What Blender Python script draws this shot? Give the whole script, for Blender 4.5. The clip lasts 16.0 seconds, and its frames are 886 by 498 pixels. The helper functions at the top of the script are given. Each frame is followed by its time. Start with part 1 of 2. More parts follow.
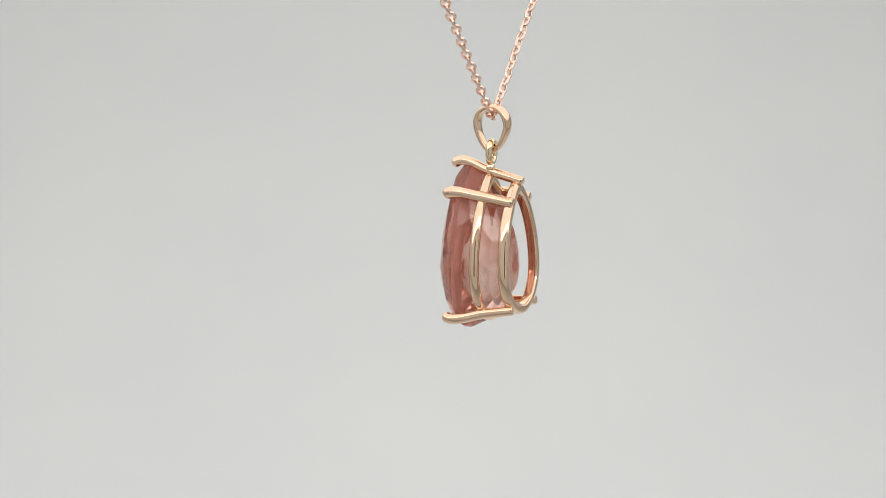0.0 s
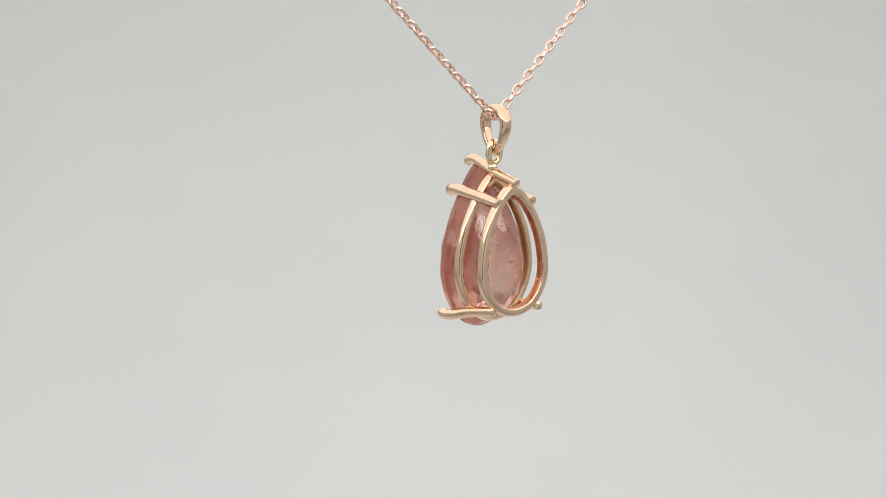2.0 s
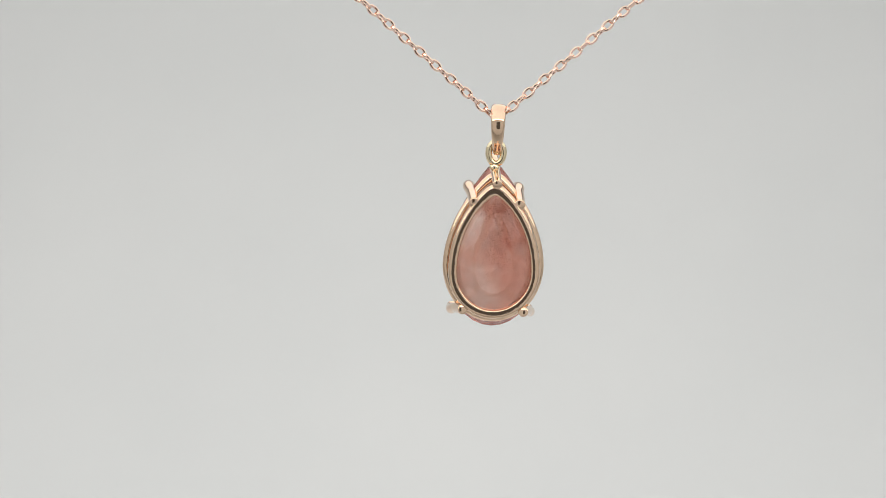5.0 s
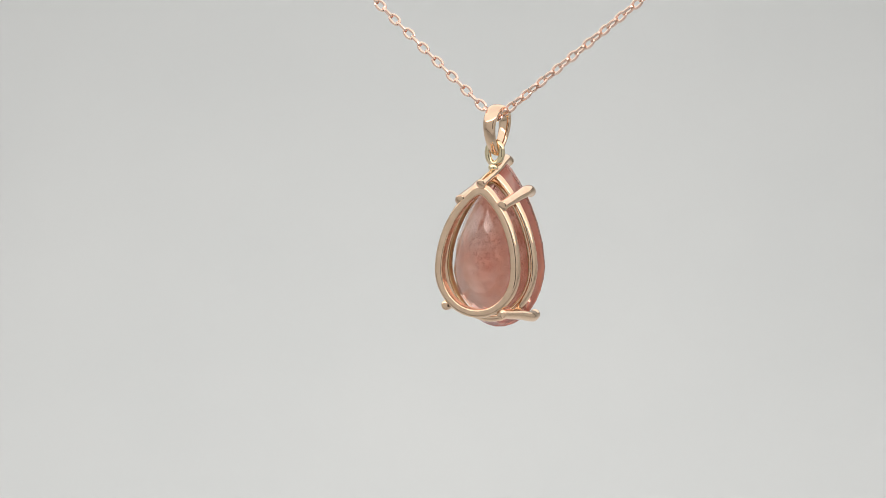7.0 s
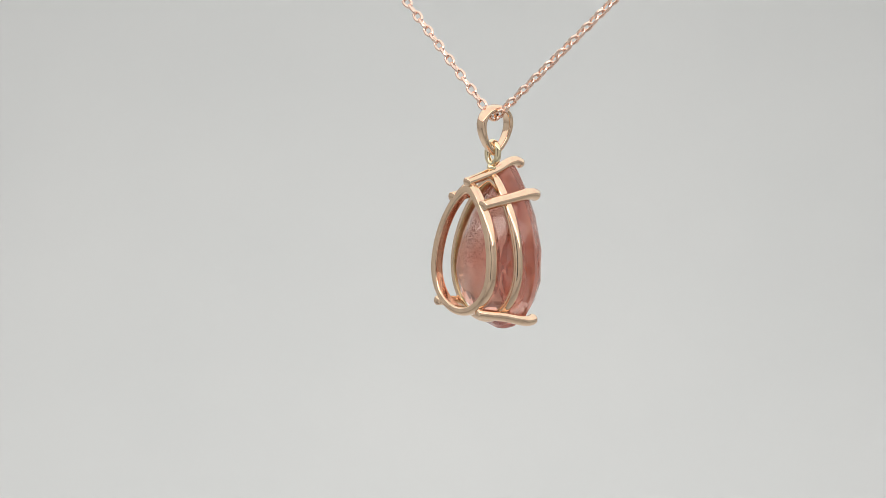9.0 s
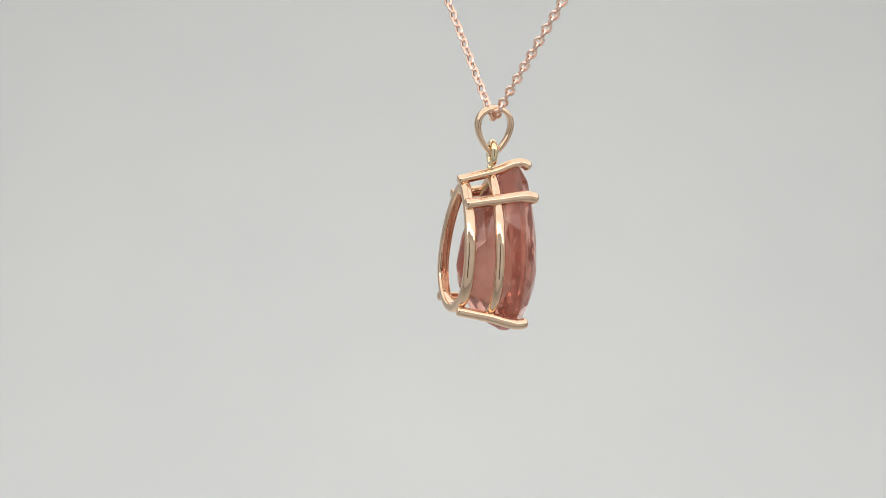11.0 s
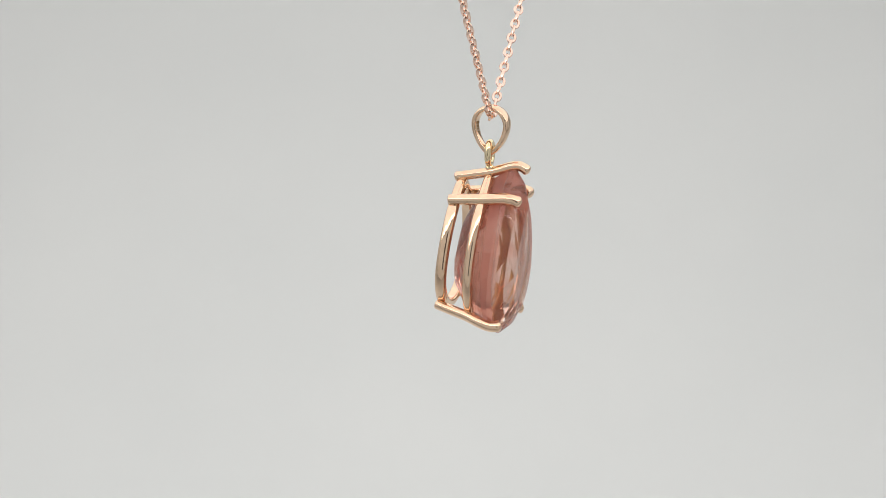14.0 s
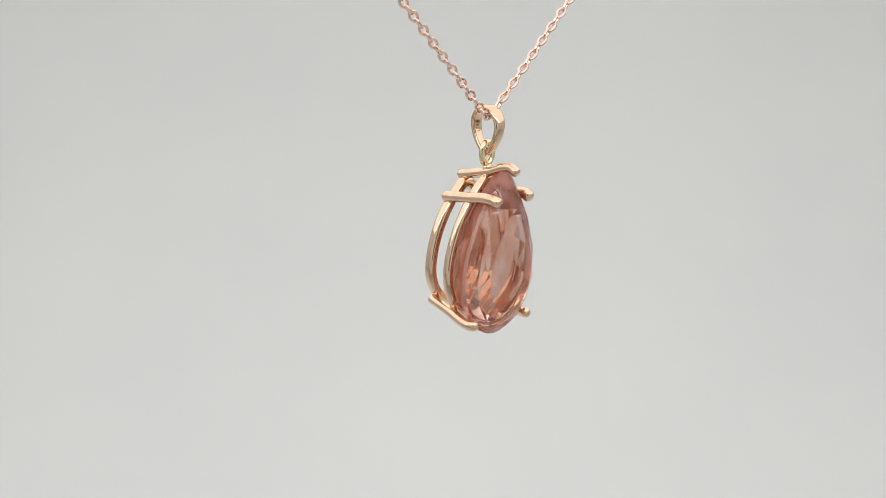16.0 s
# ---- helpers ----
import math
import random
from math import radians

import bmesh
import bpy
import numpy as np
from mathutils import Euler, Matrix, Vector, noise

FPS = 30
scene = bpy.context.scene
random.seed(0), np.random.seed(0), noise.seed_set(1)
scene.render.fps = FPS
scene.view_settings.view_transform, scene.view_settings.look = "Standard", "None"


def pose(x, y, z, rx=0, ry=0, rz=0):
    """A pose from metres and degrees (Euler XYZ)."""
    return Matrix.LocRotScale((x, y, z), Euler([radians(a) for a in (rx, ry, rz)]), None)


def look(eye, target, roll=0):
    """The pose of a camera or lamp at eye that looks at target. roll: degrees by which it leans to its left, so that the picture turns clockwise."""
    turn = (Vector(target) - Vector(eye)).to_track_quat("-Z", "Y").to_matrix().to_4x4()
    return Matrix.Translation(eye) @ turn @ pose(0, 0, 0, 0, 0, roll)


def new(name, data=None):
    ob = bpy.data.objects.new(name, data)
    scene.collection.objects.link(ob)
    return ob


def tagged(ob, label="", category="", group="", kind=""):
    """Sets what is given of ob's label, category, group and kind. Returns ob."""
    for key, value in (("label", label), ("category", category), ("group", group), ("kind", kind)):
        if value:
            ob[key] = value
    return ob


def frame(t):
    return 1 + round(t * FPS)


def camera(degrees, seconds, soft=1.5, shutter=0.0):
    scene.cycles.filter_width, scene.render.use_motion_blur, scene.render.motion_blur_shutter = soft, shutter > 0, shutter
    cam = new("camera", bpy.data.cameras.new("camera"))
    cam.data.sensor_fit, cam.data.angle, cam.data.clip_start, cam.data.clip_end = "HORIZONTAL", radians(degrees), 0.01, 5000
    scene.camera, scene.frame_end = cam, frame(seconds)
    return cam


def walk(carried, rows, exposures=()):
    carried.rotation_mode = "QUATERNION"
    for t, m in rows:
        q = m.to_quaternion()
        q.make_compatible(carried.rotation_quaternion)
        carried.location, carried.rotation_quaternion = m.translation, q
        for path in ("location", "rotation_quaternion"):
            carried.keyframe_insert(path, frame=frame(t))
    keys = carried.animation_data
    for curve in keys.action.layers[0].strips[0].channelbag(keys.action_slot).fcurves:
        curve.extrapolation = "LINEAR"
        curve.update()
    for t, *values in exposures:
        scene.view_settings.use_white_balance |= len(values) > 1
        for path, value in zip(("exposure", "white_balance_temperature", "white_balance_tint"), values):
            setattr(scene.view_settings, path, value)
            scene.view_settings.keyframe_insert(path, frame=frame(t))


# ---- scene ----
U = 6.25e-5            # one modelling unit of the jewel, in metres
H = 0.16               # height of the hanging point's centre over the box floor
DIST, DOWN = 3374 * U, radians(12.38)

cam = camera(26.2, 16.0, soft=0.6)
EYE = (0, -DIST * math.cos(DOWN), H + DIST * math.sin(DOWN))
VIEW = look(EYE, (0, 0, H), 1.73)
walk(cam, [(0, VIEW), (16, VIEW)],
     exposures=[(0, -0.562), (6, -0.562), (7.5, -0.577), (9, -0.597), (11.3, -0.592), (12, -0.562), (14.5, -0.567), (15, -0.587), (15.5, -0.567), (16, -0.562)])

# turn of the jewel in degrees and its sideways place in modelling units
TURN = [(0, 66.1, 78), (0.5, 59.8, 79.9), (1, 53.3, 79.5), (1.5, 46.9, 80.3), (2, 40.5, 80.8), (3.5, 21.1, 83.1), (4.2, 12.2, 83.1),
        (6.3, -15.2, 82.1), (7, -24, 81.1), (8, -36.3, 79.5), (9, -48.3, 78.6), (11.5, -77.8, 79.6), (12.5, -89.7, 80.5), (13, -95.6, 79.3),
        (14, -107.7, 78.4), (14.5, -113.8, 79.8), (15, -120, 85), (15.5, -126.1, 80.1), (16, -132.4, 75.3)]

# ---------------------------------------------------------------- light
world = bpy.data.worlds.new("room")
scene.world = world
world.use_nodes = True
world.node_tree.nodes["Background"].inputs[0].default_value = (0.5, 0.5, 0.5, 1)
world.node_tree.nodes["Background"].inputs[1].default_value = 0.25

BOX_X, BOX_BACK, BOX_FRONT, BOX_TOP = 0.52, 0.46, -0.20, 0.285


def area_lamp(name, m, sx, sy, power, colour):
    d = bpy.data.lights.new(name, "AREA")
    d.shape, d.size, d.size_y, d.energy, d.color = "RECTANGLE", sx, sy, power, colour
    ob = new(name, d)
    ob.matrix_world = m
    return ob


area_lamp("led_panel_light", look((0, 0.09, BOX_TOP - 0.006), (0, 0.09, 0)), 1.02, 0.56, 2.25, (0.992, 1, 0.992))
area_lamp("led_bar_light", look((0, -0.15, BOX_TOP - 0.012), (0, 0.05, 0.12)), 0.80, 0.02, 0.22, (1, 0.99, 0.96))


# ---------------------------------------------------------------- materials
def material(name):
    m = bpy.data.materials.new(name)
    m.use_nodes = True
    nt = m.node_tree
    return m, nt, nt.nodes["Principled BSDF"]


def node(nt, kind, **values):
    n = nt.nodes.new(kind)
    for k, v in values.items():
        n.inputs[k].default_value = v
    return n


def noise_at(nt, scale, detail=4):
    co = nt.nodes.new("ShaderNodeTexCoord")
    n = node(nt, "ShaderNodeTexNoise", Scale=scale, Detail=detail)
    nt.links.new(co.outputs["Object"], n.inputs["Vector"])
    return n


def ramp(nt, source, stops):
    r = nt.nodes.new("ShaderNodeValToRGB")
    while len(r.color_ramp.elements) < len(stops):
        r.color_ramp.elements.new(0.5)
    for e, (at, c) in zip(r.color_ramp.elements, stops):
        e.position, e.color = at, (*c, 1)
    nt.links.new(source, r.inputs["Fac"])
    return r.outputs["Color"]


def metal(name, a, b, rough=(0.04, 0.11), bump=0.05):
    m, nt, p = material(name)
    n = noise_at(nt, 900)
    nt.links.new(ramp(nt, n.outputs["Fac"], [(0.3, a), (0.7, b)]), p.inputs["Base Color"])
    p.inputs["Metallic"].default_value = 1
    f = noise_at(nt, 5000, 6)
    mr = node(nt, "ShaderNodeMapRange")
    mr.inputs["To Min"].default_value, mr.inputs["To Max"].default_value = rough
    nt.links.new(f.outputs["Fac"], mr.inputs["Value"])
    nt.links.new(mr.outputs["Result"], p.inputs["Roughness"])
    w = noise_at(nt, 1300, 3)
    bp = node(nt, "ShaderNodeBump", Strength=bump * 10, Distance=2e-5)
    nt.links.new(w.outputs["Fac"], bp.inputs["Height"])
    nt.links.new(bp.outputs["Normal"], p.inputs["Normal"])
    return m


ROSE = metal("rose_gold", (0.785, 0.56, 0.395), (0.86, 0.635, 0.46), (0.03, 0.10), 0.10)
YELLOW = metal("yellow_gold", (0.82, 0.68, 0.44), (0.87, 0.73, 0.50))
SATIN = metal("unpolished_gold", (0.62, 0.47, 0.25), (0.74, 0.58, 0.34), (0.28, 0.48), 0.16)
CHAIN = metal("rose_gold_chain", (0.87, 0.61, 0.50), (0.91, 0.69, 0.58), (0.08, 0.16))


def stone_material():
    m, nt, p = material("sunstone")
    co = nt.nodes.new("ShaderNodeTexCoord")
    n = node(nt, "ShaderNodeTexNoise", Scale=240, Detail=3)
    nt.links.new(co.outputs["Object"], n.inputs["Vector"])
    sep = nt.nodes.new("ShaderNodeSeparateXYZ")
    nt.links.new(co.outputs["Object"], sep.inputs[0])
    deep = nt.nodes.new("ShaderNodeMath")
    deep.operation = "MULTIPLY"
    deep.inputs[1].default_value = 0.45
    nt.links.new(sep.outputs["Y"], deep.inputs[0])
    zone = nt.nodes.new("ShaderNodeMath")
    nt.links.new(sep.outputs["X"], zone.inputs[0])
    nt.links.new(deep.outputs[0], zone.inputs[1])
    spread = node(nt, "ShaderNodeMapRange")
    spread.inputs["From Min"].default_value, spread.inputs["From Max"].default_value = -5 * U, 55 * U
    nt.links.new(zone.outputs[0], spread.inputs["Value"])
    both = nt.nodes.new("ShaderNodeMath")
    both.operation = "MULTIPLY"
    both.inputs[1].default_value = 0.5
    nt.links.new(n.outputs["Fac"], both.inputs[0])
    total = nt.nodes.new("ShaderNodeMath")
    nt.links.new(spread.outputs["Result"], total.inputs[0])
    nt.links.new(both.outputs[0], total.inputs[1])
    c = ramp(nt, total.outputs[0], [(0.3, (0.82, 0.44, 0.35)), (0.6, (0.92, 0.67, 0.59)), (0.95, (0.98, 0.95, 0.90))])
    crown = node(nt, "ShaderNodeMapRange")
    crown.inputs["From Min"].default_value, crown.inputs["From Max"].default_value = -42 * U, -28 * U
    crown.inputs["To Min"].default_value, crown.inputs["To Max"].default_value = 1.0, 0.0
    nt.links.new(sep.outputs["Y"], crown.inputs["Value"])
    paler = nt.nodes.new("ShaderNodeMixRGB")
    nt.links.new(ramp(nt, n.outputs["Fac"], [(0.4, (0.89, 0.62, 0.53)), (0.58, (0.985, 0.94, 0.90))]), paler.inputs["Color2"])
    nt.links.new(crown.outputs["Result"], paler.inputs["Fac"])
    nt.links.new(c, paler.inputs["Color1"])
    nt.links.new(paler.outputs["Color"], p.inputs["Base Color"])
    p.inputs["Roughness"].default_value = 0.004
    p.inputs["IOR"].default_value = 1.56
    p.inputs["Transmission Weight"].default_value = 1.0
    tr = node(nt, "ShaderNodeBsdfTranslucent")
    tr.inputs["Color"].default_value = (0.75, 0.30, 0.245, 1)
    df = node(nt, "ShaderNodeBsdfDiffuse")
    df.inputs["Color"].default_value = (0.63, 0.26, 0.195, 1)
    half = node(nt, "ShaderNodeMixShader", Fac=0.5)
    nt.links.new(tr.outputs[0], half.inputs[1])
    nt.links.new(df.outputs[0], half.inputs[2])
    cloud = node(nt, "ShaderNodeTexNoise", Scale=420, Detail=5)
    nt.links.new(co.outputs["Object"], cloud.inputs["Vector"])
    mr = node(nt, "ShaderNodeMapRange")
    mr.inputs["From Min"].default_value, mr.inputs["From Max"].default_value = 0.35, 0.7
    mr.inputs["To Min"].default_value, mr.inputs["To Max"].default_value = 0.06, 0.30
    nt.links.new(cloud.outputs["Fac"], mr.inputs["Value"])
    mix = node(nt, "ShaderNodeMixShader")
    clear = node(nt, "ShaderNodeMapRange")
    clear.inputs["From Min"].default_value, clear.inputs["From Max"].default_value = 15 * U, 45 * U
    clear.inputs["To Min"].default_value, clear.inputs["To Max"].default_value = 1.0, 0.06
    nt.links.new(sep.outputs["X"], clear.inputs["Value"])
    haze = nt.nodes.new("ShaderNodeMath")
    haze.operation = "MULTIPLY"
    nt.links.new(clear.outputs[0], haze.inputs[0])
    nt.links.new(mr.outputs["Result"], haze.inputs[1])
    off = nt.nodes.new("ShaderNodeMath")
    off.inputs[1].default_value = 26 * U
    nt.links.new(sep.outputs["Y"], off.inputs[0])
    far = nt.nodes.new("ShaderNodeMath")
    far.operation = "ABSOLUTE"
    nt.links.new(off.outputs[0], far.inputs[0])
    band = node(nt, "ShaderNodeMapRange")
    band.inputs["From Min"].default_value, band.inputs["From Max"].default_value = 8 * U, 30 * U
    band.inputs["To Min"].default_value, band.inputs["To Max"].default_value = 0.46, 0.0
    nt.links.new(far.outputs[0], band.inputs["Value"])
    most = nt.nodes.new("ShaderNodeMath")
    most.operation = "MAXIMUM"
    nt.links.new(band.outputs["Result"], most.inputs[0])
    nt.links.new(haze.outputs[0], most.inputs[1])
    nt.links.new(most.outputs[0], mix.inputs["Fac"])
    nt.links.new(p.outputs[0], mix.inputs[1])
    nt.links.new(half.outputs[0], mix.inputs[2])
    nt.links.new(mix.outputs[0], nt.nodes["Material Output"].inputs["Surface"])
    return m


STAMP = metal("stamped_gold", (0.42, 0.27, 0.14), (0.5, 0.33, 0.18), (0.35, 0.5))
STONE = stone_material()


def core_material():
    """The deeper red middle of the stone: it only tints what passes through it, unevenly."""
    m, nt, _ = material("sunstone_core")
    n = noise_at(nt, 330, 3)
    t = node(nt, "ShaderNodeBsdfTransparent")
    nt.links.new(ramp(nt, n.outputs["Fac"], [(0.35, (0.90, 0.70, 0.64)), (0.65, (0.98, 0.91, 0.88))]), t.inputs["Color"])
    nt.links.new(t.outputs[0], nt.nodes["Material Output"].inputs["Surface"])
    return m


CORE = core_material()
FLAKE = metal("copper_flake", (0.22, 0.075, 0.05), (0.34, 0.13, 0.085), (0.35, 0.55))


def cloth(name, a, b):
    m, nt, p = material(name)
    n = noise_at(nt, 14, 6)
    nt.links.new(ramp(nt, n.outputs["Fac"], [(0.3, a), (0.7, b)]), p.inputs["Base Color"])
    p.inputs["Roughness"].default_value = 0.85
    f = noise_at(nt, 14, 3)
    bp = node(nt, "ShaderNodeBump", Strength=0.10, Distance=0.004)
    nt.links.new(f.outputs["Fac"], bp.inputs["Height"])
    nt.links.new(bp.outputs["Normal"], p.inputs["Normal"])
    return m


SWEEP = cloth("white_sweep", (0.778, 0.778, 0.77), (0.803, 0.80, 0.79))
# white of the front panel added to brighten reflections in the gold
REFLECTOR = cloth("white_reflector", (0.78, 0.775, 0.77), (0.82, 0.815, 0.81))
PANEL = cloth("white_panel", (0.72, 0.72, 0.715), (0.77, 0.77, 0.765))


# ---------------------------------------------------------------- tools
def part(name, bm, mat, parent, label="", smooth=True):
    bmesh.ops.recalc_face_normals(bm, faces=bm.faces)
    me = bpy.data.meshes.new(name)
    bm.to_mesh(me)
    bm.free()
    me.materials.append(mat)
    for f in me.polygons:
        f.use_smooth = smooth
    ob = new(name, me)
    ob.parent = parent
    if label:
        tagged(ob, label)
    return ob


def box(bm, x0, y0, z0, x1, y1, z1):
    v = [bm.verts.new((x, y, z)) for x in (x0, x1) for y in (y0, y1) for z in (z0, z1)]
    for q in ((0, 1, 3, 2), (4, 6, 7, 5), (0, 4, 5, 1), (2, 3, 7, 6), (0, 2, 6, 4), (1, 5, 7, 3)):
        bm.faces.new([v[k] for k in q])


def skin(bm, rings, closed=False, caps=True):
    """Faces between rings of points; closed joins the last ring to the first."""
    vs = [[bm.verts.new(p) for p in r] for r in rings]
    n = len(vs[0])
    pairs = list(zip(vs, vs[1:])) + ([(vs[-1], vs[0])] if closed else [])
    for a, b in pairs:
        for k in range(n):
            bm.faces.new((a[k], a[(k + 1) % n], b[(k + 1) % n], b[k]))
    if not closed and caps:
        bm.faces.new(vs[0][::-1])
        bm.faces.new(vs[-1])


def spline(points, steps=10):
    """A smooth curve through the points."""
    P = [Vector(p) for p in points]
    P = [2 * P[0] - P[1]] + P + [2 * P[-1] - P[-2]]
    out = []
    for k in range(1, len(P) - 2):
        a, b, c, d = P[k - 1:k + 3]
        for j in range(steps):
            t = j / steps
            out.append(0.5 * (2 * b + (c - a) * t + (2 * a - 5 * b + 4 * c - d) * t * t + (3 * b - a - 3 * c + d) * t ** 3))
    return out + [P[-2]]


def wire(path, radius, sides=20, round_end=True):
    """A round wire along the path: a flat, slightly bevelled start and a domed end."""
    bm = bmesh.new()
    rings = []
    up = Vector((1, 0, 0))

    def ring(c, d, r):
        e1 = (up - d * up.dot(d)).normalized()
        e2 = d.cross(e1)
        rings.append([c + (e1 * math.cos(2 * math.pi * k / sides) + e2 * math.sin(2 * math.pi * k / sides)) * r for k in range(sides)])

    full = radius
    for k, c in enumerate(path):
        radius = full * (0.93 + 0.07 * min(1, 2 * k / len(path)) + 0.05 * max(0, k / len(path) - 0.8) / 0.2)
        d = (path[min(k + 1, len(path) - 1)] - path[max(k - 1, 0)]).normalized()
        if k == 0:
            ring(c - d * radius * 0.14, d, radius * 0.84)
            ring(c - d * radius * 0.04, d, radius * 0.96)
        ring(c, d, radius)
        if k == len(path) - 1 and round_end:
            for a in (20, 40, 58, 74):
                ring(c + d * radius * 0.75 * math.sin(radians(a)), d, radius * math.cos(radians(a)))
    skin(bm, rings)
    return bm


# ---------------------------------------------------------------- the light box
def sweep_sheet():
    bm = bmesh.new()
    prof = [(-0.20, 0.0)]
    R = 0.22
    prof += [(BOX_BACK - R + R * math.sin(radians(a)), R - R * math.cos(radians(a))) for a in range(0, 91, 6)]
    prof.append((BOX_BACK, BOX_TOP))
    rings = []
    for y, z in prof:
        rings.append([(-BOX_X, y, z), (BOX_X, y, z), (BOX_X, y + 0.002, z - 0.002), (-BOX_X, y + 0.002, z - 0.002)])
    skin(bm, rings)
    ob = part("backdrop", bm, SWEEP, None)
    tagged(ob, "seamless white paper sweep curving from floor to back", "backdrop", kind="structure")


def box_walls():
    for name, b in (("wall_left", (-BOX_X - 0.008, BOX_FRONT, -0.01, -BOX_X - 0.001, BOX_BACK + 0.02, BOX_TOP)),
                    ("wall_right", (BOX_X + 0.001, BOX_FRONT, -0.01, BOX_X + 0.008, BOX_BACK + 0.02, BOX_TOP))):
        bm = bmesh.new()
        box(bm, *b)
        tagged(part(name, bm, PANEL, None, smooth=False), "plain white light box side panel", "wall", kind="structure")
    bm = bmesh.new()
    box(bm, -BOX_X - 0.008, BOX_FRONT, BOX_TOP + 0.001, BOX_X + 0.008, BOX_BACK + 0.02, BOX_TOP + 0.008)
    tagged(part("ceiling", bm, PANEL, None, smooth=False), "white light box top panel", "ceiling", kind="structure")


def front_reflector():
    """An unseen front panel added for reflections, with the opening through which the box is filmed, and the dim room
    beyond.
    """
    bm = bmesh.new()
    y0, y1 = BOX_FRONT - 0.008, BOX_FRONT - 0.001
    # the dark opening stands in for the phone mirrored in the gold
    ox, z0, z1 = 0.038, 0.10, 0.25
    box(bm, -BOX_X, y0, 0, -ox, y1, BOX_TOP)
    box(bm, ox, y0, 0, BOX_X, y1, BOX_TOP)
    box(bm, -ox, y0, 0, ox, y1, z0)
    box(bm, -ox, y0, z1, ox, y1, BOX_TOP)
    tagged(part("reflector_front", bm, REFLECTOR, None, smooth=False), "unseen white front panel added for reflections, with an opening", "wall", kind="structure")


sweep_sheet()
box_walls()
front_reflector()

# ---------------------------------------------------------------- the pendant
SKEW = Matrix(((1, 0.025, 0, -1.7 * U), (0, 1, 0, 0), (0, 0, 1, 0), (0, 0, 0, 1)))   # the setting was soldered a little askew
LEAN = Matrix.Translation((0, 1.2 * U, 0)) @ pose(0, 0, 0, 4.4, 0, 0) @ pose(0, 0, 0, 0, -0.9, 0) @ Matrix.Scale(1.02, 4) @ SKEW
HANG = pose(0, 0, 160 * U, -1.02, 1.41, 0) @ pose(0, 0, -160 * U)


def pear(a, mid, top, bottom, p=1.6, q=0.83, n=96):
    """Points (x, z) of a pear outline, tip up, counter-clockwise from the tip."""
    out = []
    for k in range(n):
        s = 2 * math.pi * k / n
        side = -1 if s < math.pi else 1
        c = math.cos(s)
        if c >= 0:
            u = c ** 0.9
            out.append((side * a * max(0.0, 1 - u ** p) ** q, mid + (top - mid) * u))
        else:
            out.append((side * a * math.sqrt(max(0.0, 1 - c * c)), mid + (mid - bottom) * c))
    return out


def to_metres(bm, lean=True, shift=(0, 0, 0), grow=1.0):
    """From modelling units to metres; what is soldered to the setting leans with it."""
    m = Matrix.Translation(Vector(shift) * U) @ Matrix.Scale(grow, 4)
    m = HANG @ m @ LEAN if lean else m
    bmesh.ops.transform(bm, matrix=m @ Matrix.Scale(U, 4), verts=bm.verts)
    return bm


def rail(inner, width, y0, y1, back=2.2, front=2.2, inside=2.2, sides=40, shift=(0, 0, 0), grow=1.0, tilt=0.0):
    """A closed band of even width round a pear outline, from y0 to y1, with a rounded section; tilt moves its top forwards."""
    bm = bmesh.new()
    rings = []
    n = len(inner)
    for k, (xi, zi) in enumerate(inner):
        ax, az = inner[k - 1]
        bx, bz = inner[(k + 1) % n]
        nx, nz = -(bz - az), bx - ax
        size = math.hypot(nx, nz)
        nx, nz = nx / size, nz / size
        f = min(k, n - k)
        wide = width * (1 + 0.3 * math.exp(-(f / 6.5) ** 2))
        if k == 0:
            nx, nz = 0.0, -1.0
        ring = []
        for j in range(sides):
            a = 2 * math.pi * j / sides
            c, d = math.cos(a), math.sin(a)
            power = inside if c < 0 else back if d > 0 else front
            rr = math.copysign(abs(c) ** (2 / power), c) * 0.5 + 0.5
            yy = math.copysign(abs(d) ** (2 / power), d) * 0.5 + 0.5
            ring.append((xi - nx * wide * rr, y0 + (y1 - y0) * yy - tilt * zi, zi - nz * wide * rr))
        rings.append(ring)
    skin(bm, rings, closed=True)
    return to_metres(bm, True, shift, grow)


STONE_AT = (-0.9, 2.5, 3.1)


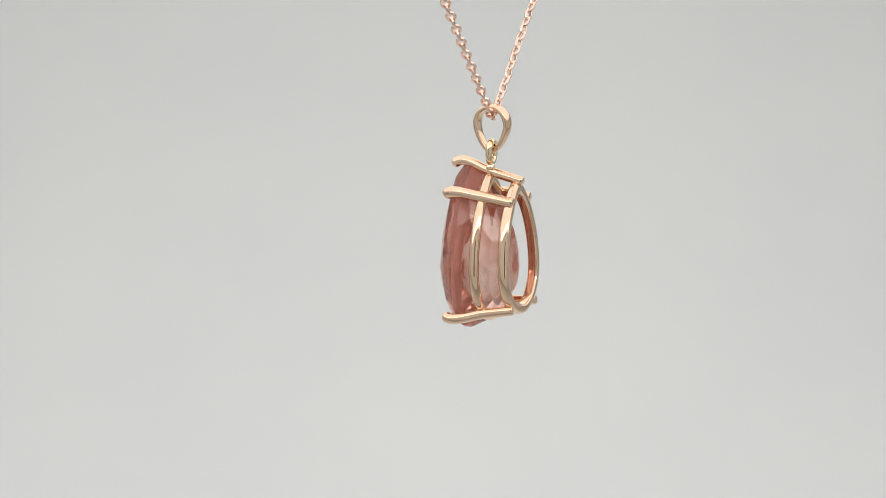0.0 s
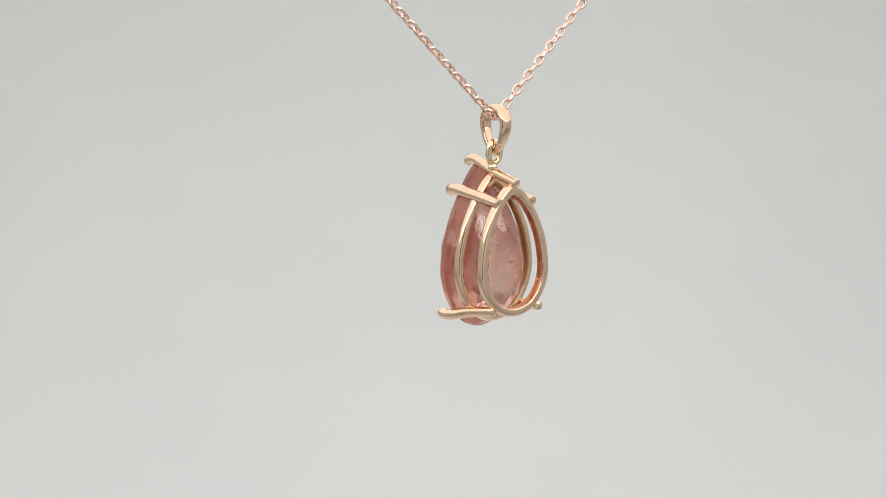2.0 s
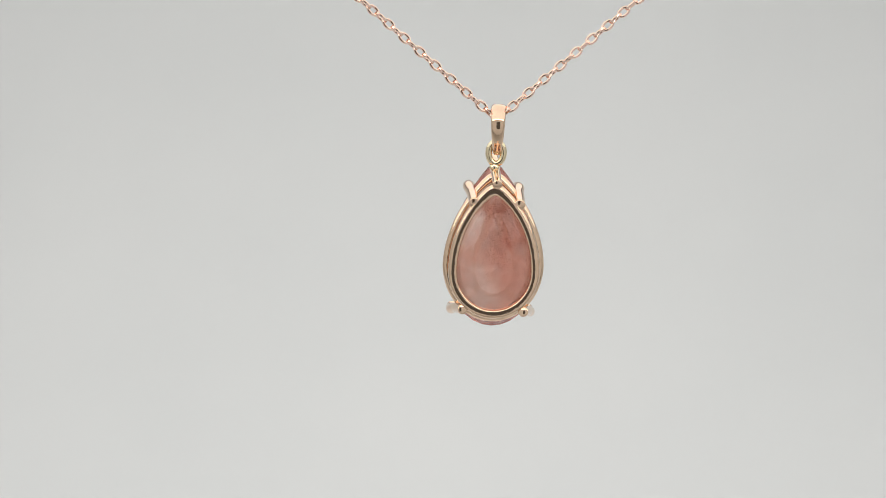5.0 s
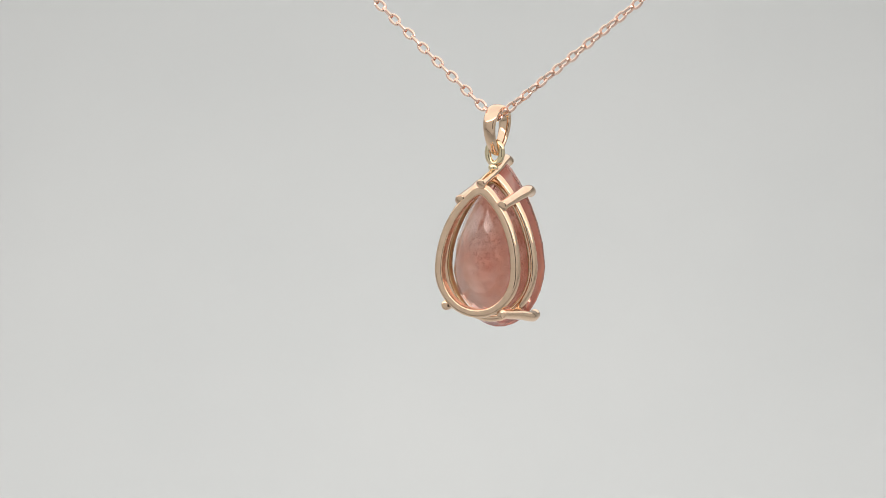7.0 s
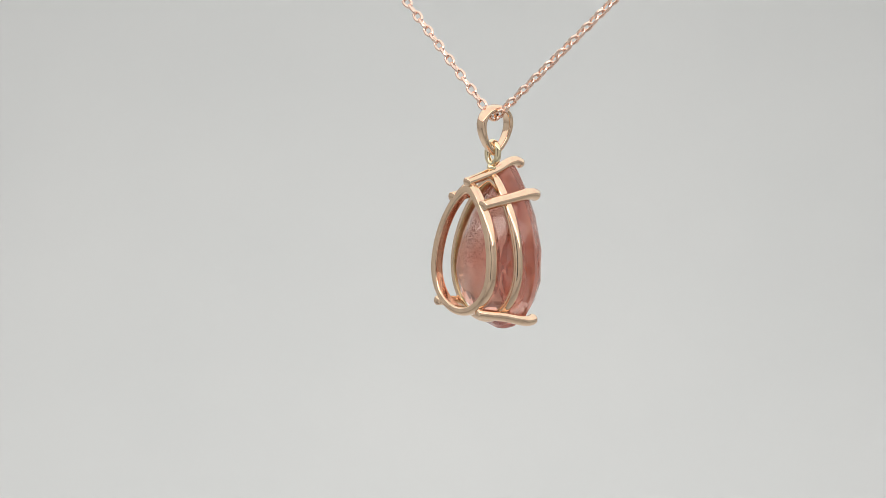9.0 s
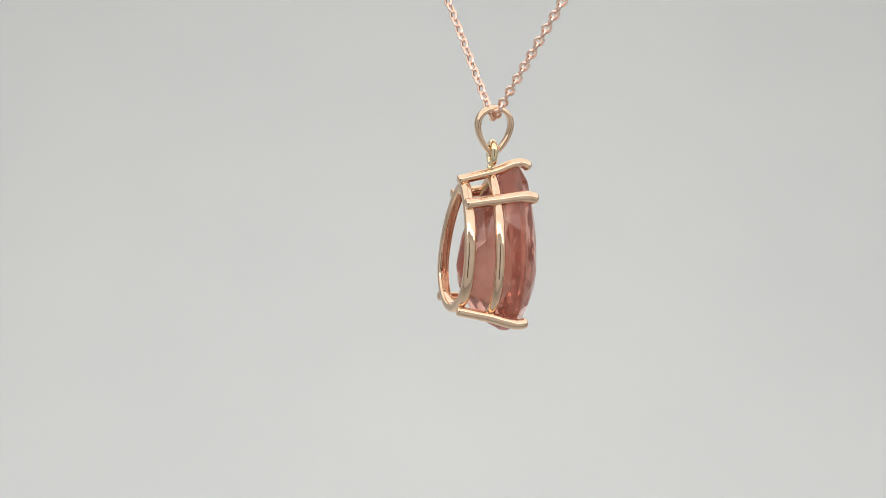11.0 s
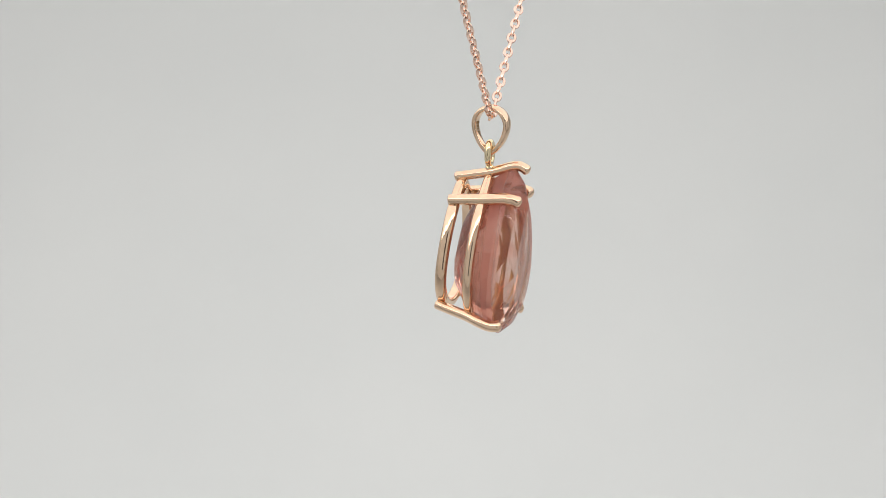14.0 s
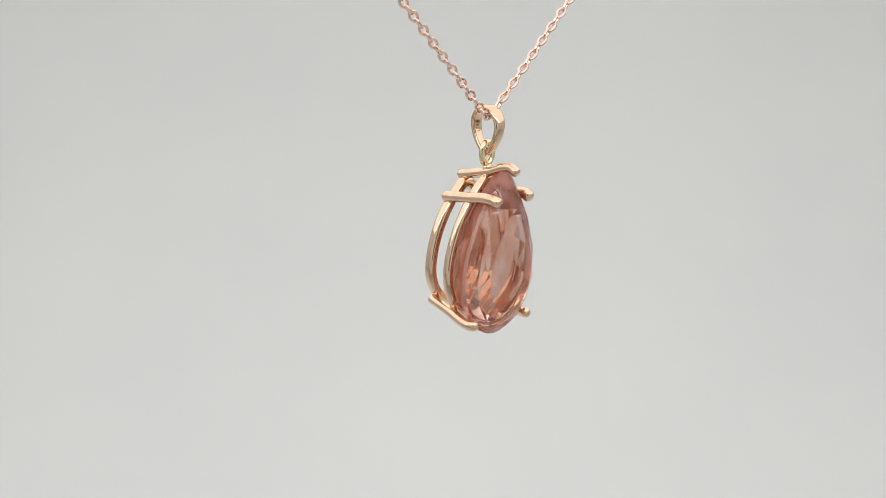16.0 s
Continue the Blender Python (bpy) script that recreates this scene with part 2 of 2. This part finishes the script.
def stone_mesh():
    """Deep pear cut: table, two crown tiers, girdle, four pavilion tiers and a culet."""
    N = 16
    core = (0, -25)
    girdle = pear(82, -27, 145, -139.5, n=N * 2)

    def level(scale, y, shift):
        pick = girdle if shift is None else [girdle[(2 * k + shift) % (2 * N)] for k in range(N)]
        return [bm.verts.new((x * scale, y, core[1] + (z - core[1]) * scale)) for x, z in pick]

    def between(a, b):
        """Star facets between a tier on the even points and one on the odd points."""
        for k in range(N):
            j = (k + 1) % N
            bm.faces.new((a[k], a[j], b[k]))
            bm.faces.new((a[j], b[j], b[k]))

    def halves(a, g):
        """Half facets from a tier on the odd points to the full girdle."""
        for k in range(N):
            j = (k + 1) % N
            p, q, r = g[2 * k], g[2 * k + 1], g[(2 * k + 2) % (2 * N)]
            bm.faces.new((a[k], p, q))
            bm.faces.new((a[k], q, r))
            bm.faces.new((a[k], r, a[j]))

    bm = bmesh.new()
    table, star, edge_front, edge_back = level(0.64, -69, 0), level(0.87, -57, 1), level(1, -40, None), level(1, -31, None)
    lower, main, last = level(0.89, -4, 1), level(0.69, 22, 0), level(0.40, 43, 1)
    bm.faces.new(table)
    between(table, star)
    halves(star, edge_front)
    for k in range(2 * N):
        j = (k + 1) % (2 * N)
        bm.faces.new((edge_front[k], edge_front[j], edge_back[j], edge_back[k]))
    halves(lower, edge_back)
    between(main, lower)
    between(main, last)
    tip = bm.verts.new((0, 54.5, -28))
    for k in range(N):
        bm.faces.new((last[k], last[(k + 1) % N], tip))
    return to_metres(bm, True, STONE_AT, 1.022)


def core_mesh():
    """A rounded pear-shaped body inside the stone, nearer to one side of it."""
    bm = bmesh.new()
    outline = pear(62, -25, 112, -105, n=48)
    rings = []
    for k in range(1, 12):
        a = math.pi * k / 12
        rings.append([(x * math.sin(a) - 8 * math.cos(a) - 7, -16 - 38 * math.cos(a), -20 + (z + 20) * math.sin(a)) for x, z in outline])
    skin(bm, rings)
    return to_metres(bm, True, STONE_AT, 1.022)


def flakes():
    """Small copper platelets just under the pavilion, mostly in its upper part."""
    rnd = random.Random(5)
    bm = bmesh.new()
    made = 0

    def inside(x, z):
        if not -139.5 < z < 145:
            return False
        u = (z + 27) / 172
        return abs(x) < (82 * (1 - u ** 1.6) ** 0.83 if u > 0 else 82 * math.sqrt(1 - ((z + 27) / 112.5) ** 2))

    while made < 3600:
        x, z = rnd.uniform(-70, 60), rnd.uniform(-70, 125)
        if not inside(x / 0.86, -25 + (z + 25) / 0.86):
            continue
        s = next(k / 50 for k in range(1, 51) if inside(50 * x / k, -25 + 50 * (z + 25) / k))
        if z < rnd.gauss(-5, 28) or x > rnd.gauss(20, 15):
            continue
        y = float(np.interp(s, (0, 0.40, 0.70, 0.90, 1.0), (54.5, 43, 22, -4, -31))) - rnd.uniform(3.5, 14)
        r = rnd.uniform(0.45, 0.9)
        m = Matrix.Translation((x, y, z)) @ Euler([rnd.uniform(0, 6) for _ in range(3)]).to_matrix().to_4x4()
        lo = [bm.verts.new(m @ Vector((r * math.cos(a), r * math.sin(a), -0.15))) for a in (0, 1.2, 2.5, 3.7, 5.1)]
        hi = [bm.verts.new(m @ Vector((r * math.cos(a), r * math.sin(a), 0.15))) for a in (0, 1.2, 2.5, 3.7, 5.1)]
        bm.faces.new(lo[::-1])
        bm.faces.new(hi)
        for k in range(5):
            bm.faces.new((lo[k], lo[(k + 1) % 5], hi[(k + 1) % 5], hi[k]))
        made += 1
    return to_metres(bm, True, STONE_AT, 1.022)


def bail_mesh():
    """Tapered teardrop loop, domed outside and flat inside, standing across the chain."""
    outer = pear(34.5, 0, 54.5, -35, 1.7, 0.70, 72)
    inner = pear(24.5, 0, 43, -25, 1.7, 0.70, 72)
    bm = bmesh.new()
    rings = []
    for (yo, zo), (yi, zi) in zip(outer, inner):
        t = min(1.0, max(0.0, (53 - zo) / 86))
        w = 7.8 + 5.0 * t ** 0.8
        ring = []
        for k in range(18):
            s = 2 * math.pi * k / 18
            c, d = math.cos(s), math.sin(s)
            x = w * math.copysign(abs(d) ** 0.75, d)
            rr = 0.5 + 0.5 * math.copysign(abs(c) ** (0.9 if c > 0 else 0.45), c)
            ring.append((x, yi + (yo - yi) * rr - 0.5, 225 - (zi + (zo - zi) * rr)))
        rings.append(ring)
    skin(bm, rings, closed=True)
    return to_metres(bm, False, grow=1.015)


def torus(bm, R1, R2, r, m, n=36, sides=12):
    rings = []
    for k in range(n):
        a = 2 * math.pi * k / n
        c = Vector((R1 * math.cos(a), 0, R2 * math.sin(a)))
        d = Vector((R2 * math.cos(a), 0, R1 * math.sin(a))).normalized()
        rings.append([m @ (c + d * r * math.cos(2 * math.pi * j / sides) + Vector((0, r * math.sin(2 * math.pi * j / sides), 0))) for j in range(sides)])
    skin(bm, rings, closed=True)


def build_pendant():
    thing = new("pendant")
    tagged(thing, "rose gold pendant with a peach-pink pear-cut sunstone hanging on a chain", "pendant")
    n = 96
    part("back_rail", rail(pear(63.5, -30, 101, -97, 2.0, 0.75, n), 15.5, 47, 66, 2.7, 2.2, 4.6, shift=(-0.6, 2.0, 2.4), grow=0.992, tilt=0.022), ROSE, thing)
    band = part("upper_rail", rail(pear(73, -27, 115, -112, 1.75, 0.76, n), 15.0, -3, 14, 2.0, 2.0, 3.0, shift=(-0.8, 2.0, 2.5)), ROSE, thing)
    band.data.materials.append(SATIN)          # the inner side was never polished
    for k, f in enumerate(band.data.polygons):
        f.material_index = int(13 <= k % 40 <= 26)
    stone = part("stone", stone_mesh(), STONE, thing, "faceted peach-pink translucent pear-cut sunstone", smooth=False)
    part("colour_zone", core_mesh(), CORE, stone, "deeper red middle of the stone")
    part("inclusion", flakes(), FLAKE, stone, "fine dark copper flecks inside the stone", smooth=False)["kind"] = "stuff"
    prongs = [[(-3.1, 68, 122.5), (-1.7, 30.5, 132.2), (-0.4, 0.1, 141), (0.6, -25.3, 151.8), (1.2, -40.4, 155.6), (1.2, -49.4, 154.1), (1.2, -55.4, 151.1)],
              [(35, 64, 90.6), (37.5, 26.6, 96.9), (40, -3.4, 101.5), (43.5, -28.5, 106.1), (44.2, -43.5, 106.7), (43.7, -49.5, 105.7), (42.7, -53.5, 104.2)],
              [(51.3, 66.3, -93), (57.2, 36, -96.8), (62.8, 8.5, -101), (68.8, -16, -107.2), (70.6, -33, -110.4), (70.2, -43, -110.8), (69, -50.5, -109.6)],
              [(-42, 64, 88), (-42.2, 25.5, 94.2), (-42, -5.1, 98.9), (-43.3, -30.7, 103.6), (-42.7, -46, 104.2), (-41.9, -52, 103.3), (-40.9, -56, 101.8)],
              [(-52.2, 66.5, -96), (-57.7, 36.7, -100.4), (-62, 9.5, -104.6), (-66.8, -16, -110.6), (-68, -32, -113.9), (-67, -41.5, -114.2), (-65.5, -49.5, -113)]]
    for path, thick in zip(prongs, (8.8, 10.2, 9.3, 10.3, 9.3)):
        part("prong", to_metres(wire(spline(path), thick)), ROSE, thing)
    bm = bmesh.new()
    torus(bm, 13, 19, 6.0, Matrix.Translation((-5, 0, 175)))
    part("jump_ring", to_metres(bm, False), YELLOW, thing, "small yellow gold ring")
    bm = bmesh.new()
    rings = []
    for z, r in ((146, 8), (150, 7.8), (153, 6.6), (156, 5.4), (158, 4)):
        rings.append([(r * 1.15 * math.cos(2 * math.pi * k / 16) - 3, 0 + r * math.sin(2 * math.pi * k / 16), z) for k in range(16)])
    skin(bm, rings)
    part("solder_joint", to_metres(bm, False), YELLOW, thing)
    bail = part("bail", bail_mesh(), ROSE, thing)
    bail.matrix_basis = pose(-7 * U, -0.7 * U, -3 * U, 0, 0, -5)
    for dz, tall in ((-12, 4.5), (-6, 4), (-0.5, 4.5), (5.5, 4)):
        wall = 24.5 * math.sqrt(1 - (max(dz, 0) / 25) ** 2) * (1 - (max(-dz, 0) / 43) ** 1.7) ** 0.7 - 0.5
        bm = bmesh.new()
        for x in (-4.5, -1.5, 1.5):
            box(bm, x, wall - 0.5, 225 + dz - tall / 2, x + 1.1, wall + 1.0, 225 + dz + tall / 2)
        part("stamp_bar", to_metres(bm, False), STAMP, bail, "small dark stamped mark", smooth=False)
    return thing


def build_chain():
    """Cable chain: oval links, each a quarter turn on from the last, in a V through the bail."""
    thing = new("necklace_chain")
    tagged(thing, "fine rose gold cable chain threaded through the pendant bail", "chain")
    bm = bmesh.new()
    torus(bm, 6.5, 10.8, 2.65, Matrix.Identity(4), 18, 8)
    to_metres(bm, False)
    me = bpy.data.meshes.new("link")
    bmesh.ops.recalc_face_normals(bm, faces=bm.faces)
    bm.to_mesh(me)
    bm.free()
    me.materials.append(CHAIN)
    pitch = 18.0
    rnd = random.Random(2)
    turn = Matrix.Translation((-4 * U, 0, 0)) @ Matrix.Rotation(0.077, 4, "Z")
    for sx, twist, count, splay in ((1, 20, 148, 1.19), (-1, 65, 148, 1.12)):
        along = Vector((splay, 0, 1)).normalized()
        for k in range(count):
            s = (k + (0.0 if sx > 0 else 1.0)) * pitch
            if s < 18:
                c, d = Vector((sx * s * 0.9, 0, 239.5 + 0.32 * s)), Vector((sx, 0, 0.35 + 0.02 * s)).normalized()
                if s == 0:
                    d = Vector((1, 0, 0.1)).normalized()
            else:
                q = s - 17
                c = Vector((sx * (13 + along.x * q), 0, 245 + along.z * q))
                d = Vector((sx * along.x, 0, along.z))
            e1 = Vector((0, 1, 0))
            e2 = d.cross(e1).normalized()
            roll = radians(twist + 90 * (k % 2) + rnd.uniform(-6, 6))
            f = e1 * math.cos(roll) + e2 * math.sin(roll)
            g = d.cross(f)
            m = Matrix((g, f, d)).transposed().to_4x4()
            m.translation = c * U
            ob = new("link", me)
            ob.parent = thing
            ob.matrix_basis = turn @ m
    return thing


pendant = build_pendant()
chain = build_chain()


def motions():
    for thing in (pendant, chain):
        walk(thing, [(t, pose(x * U, 0, H + 0.5 * U, 0, 0, 180 + a)) for t, a, x in TURN])


motions()
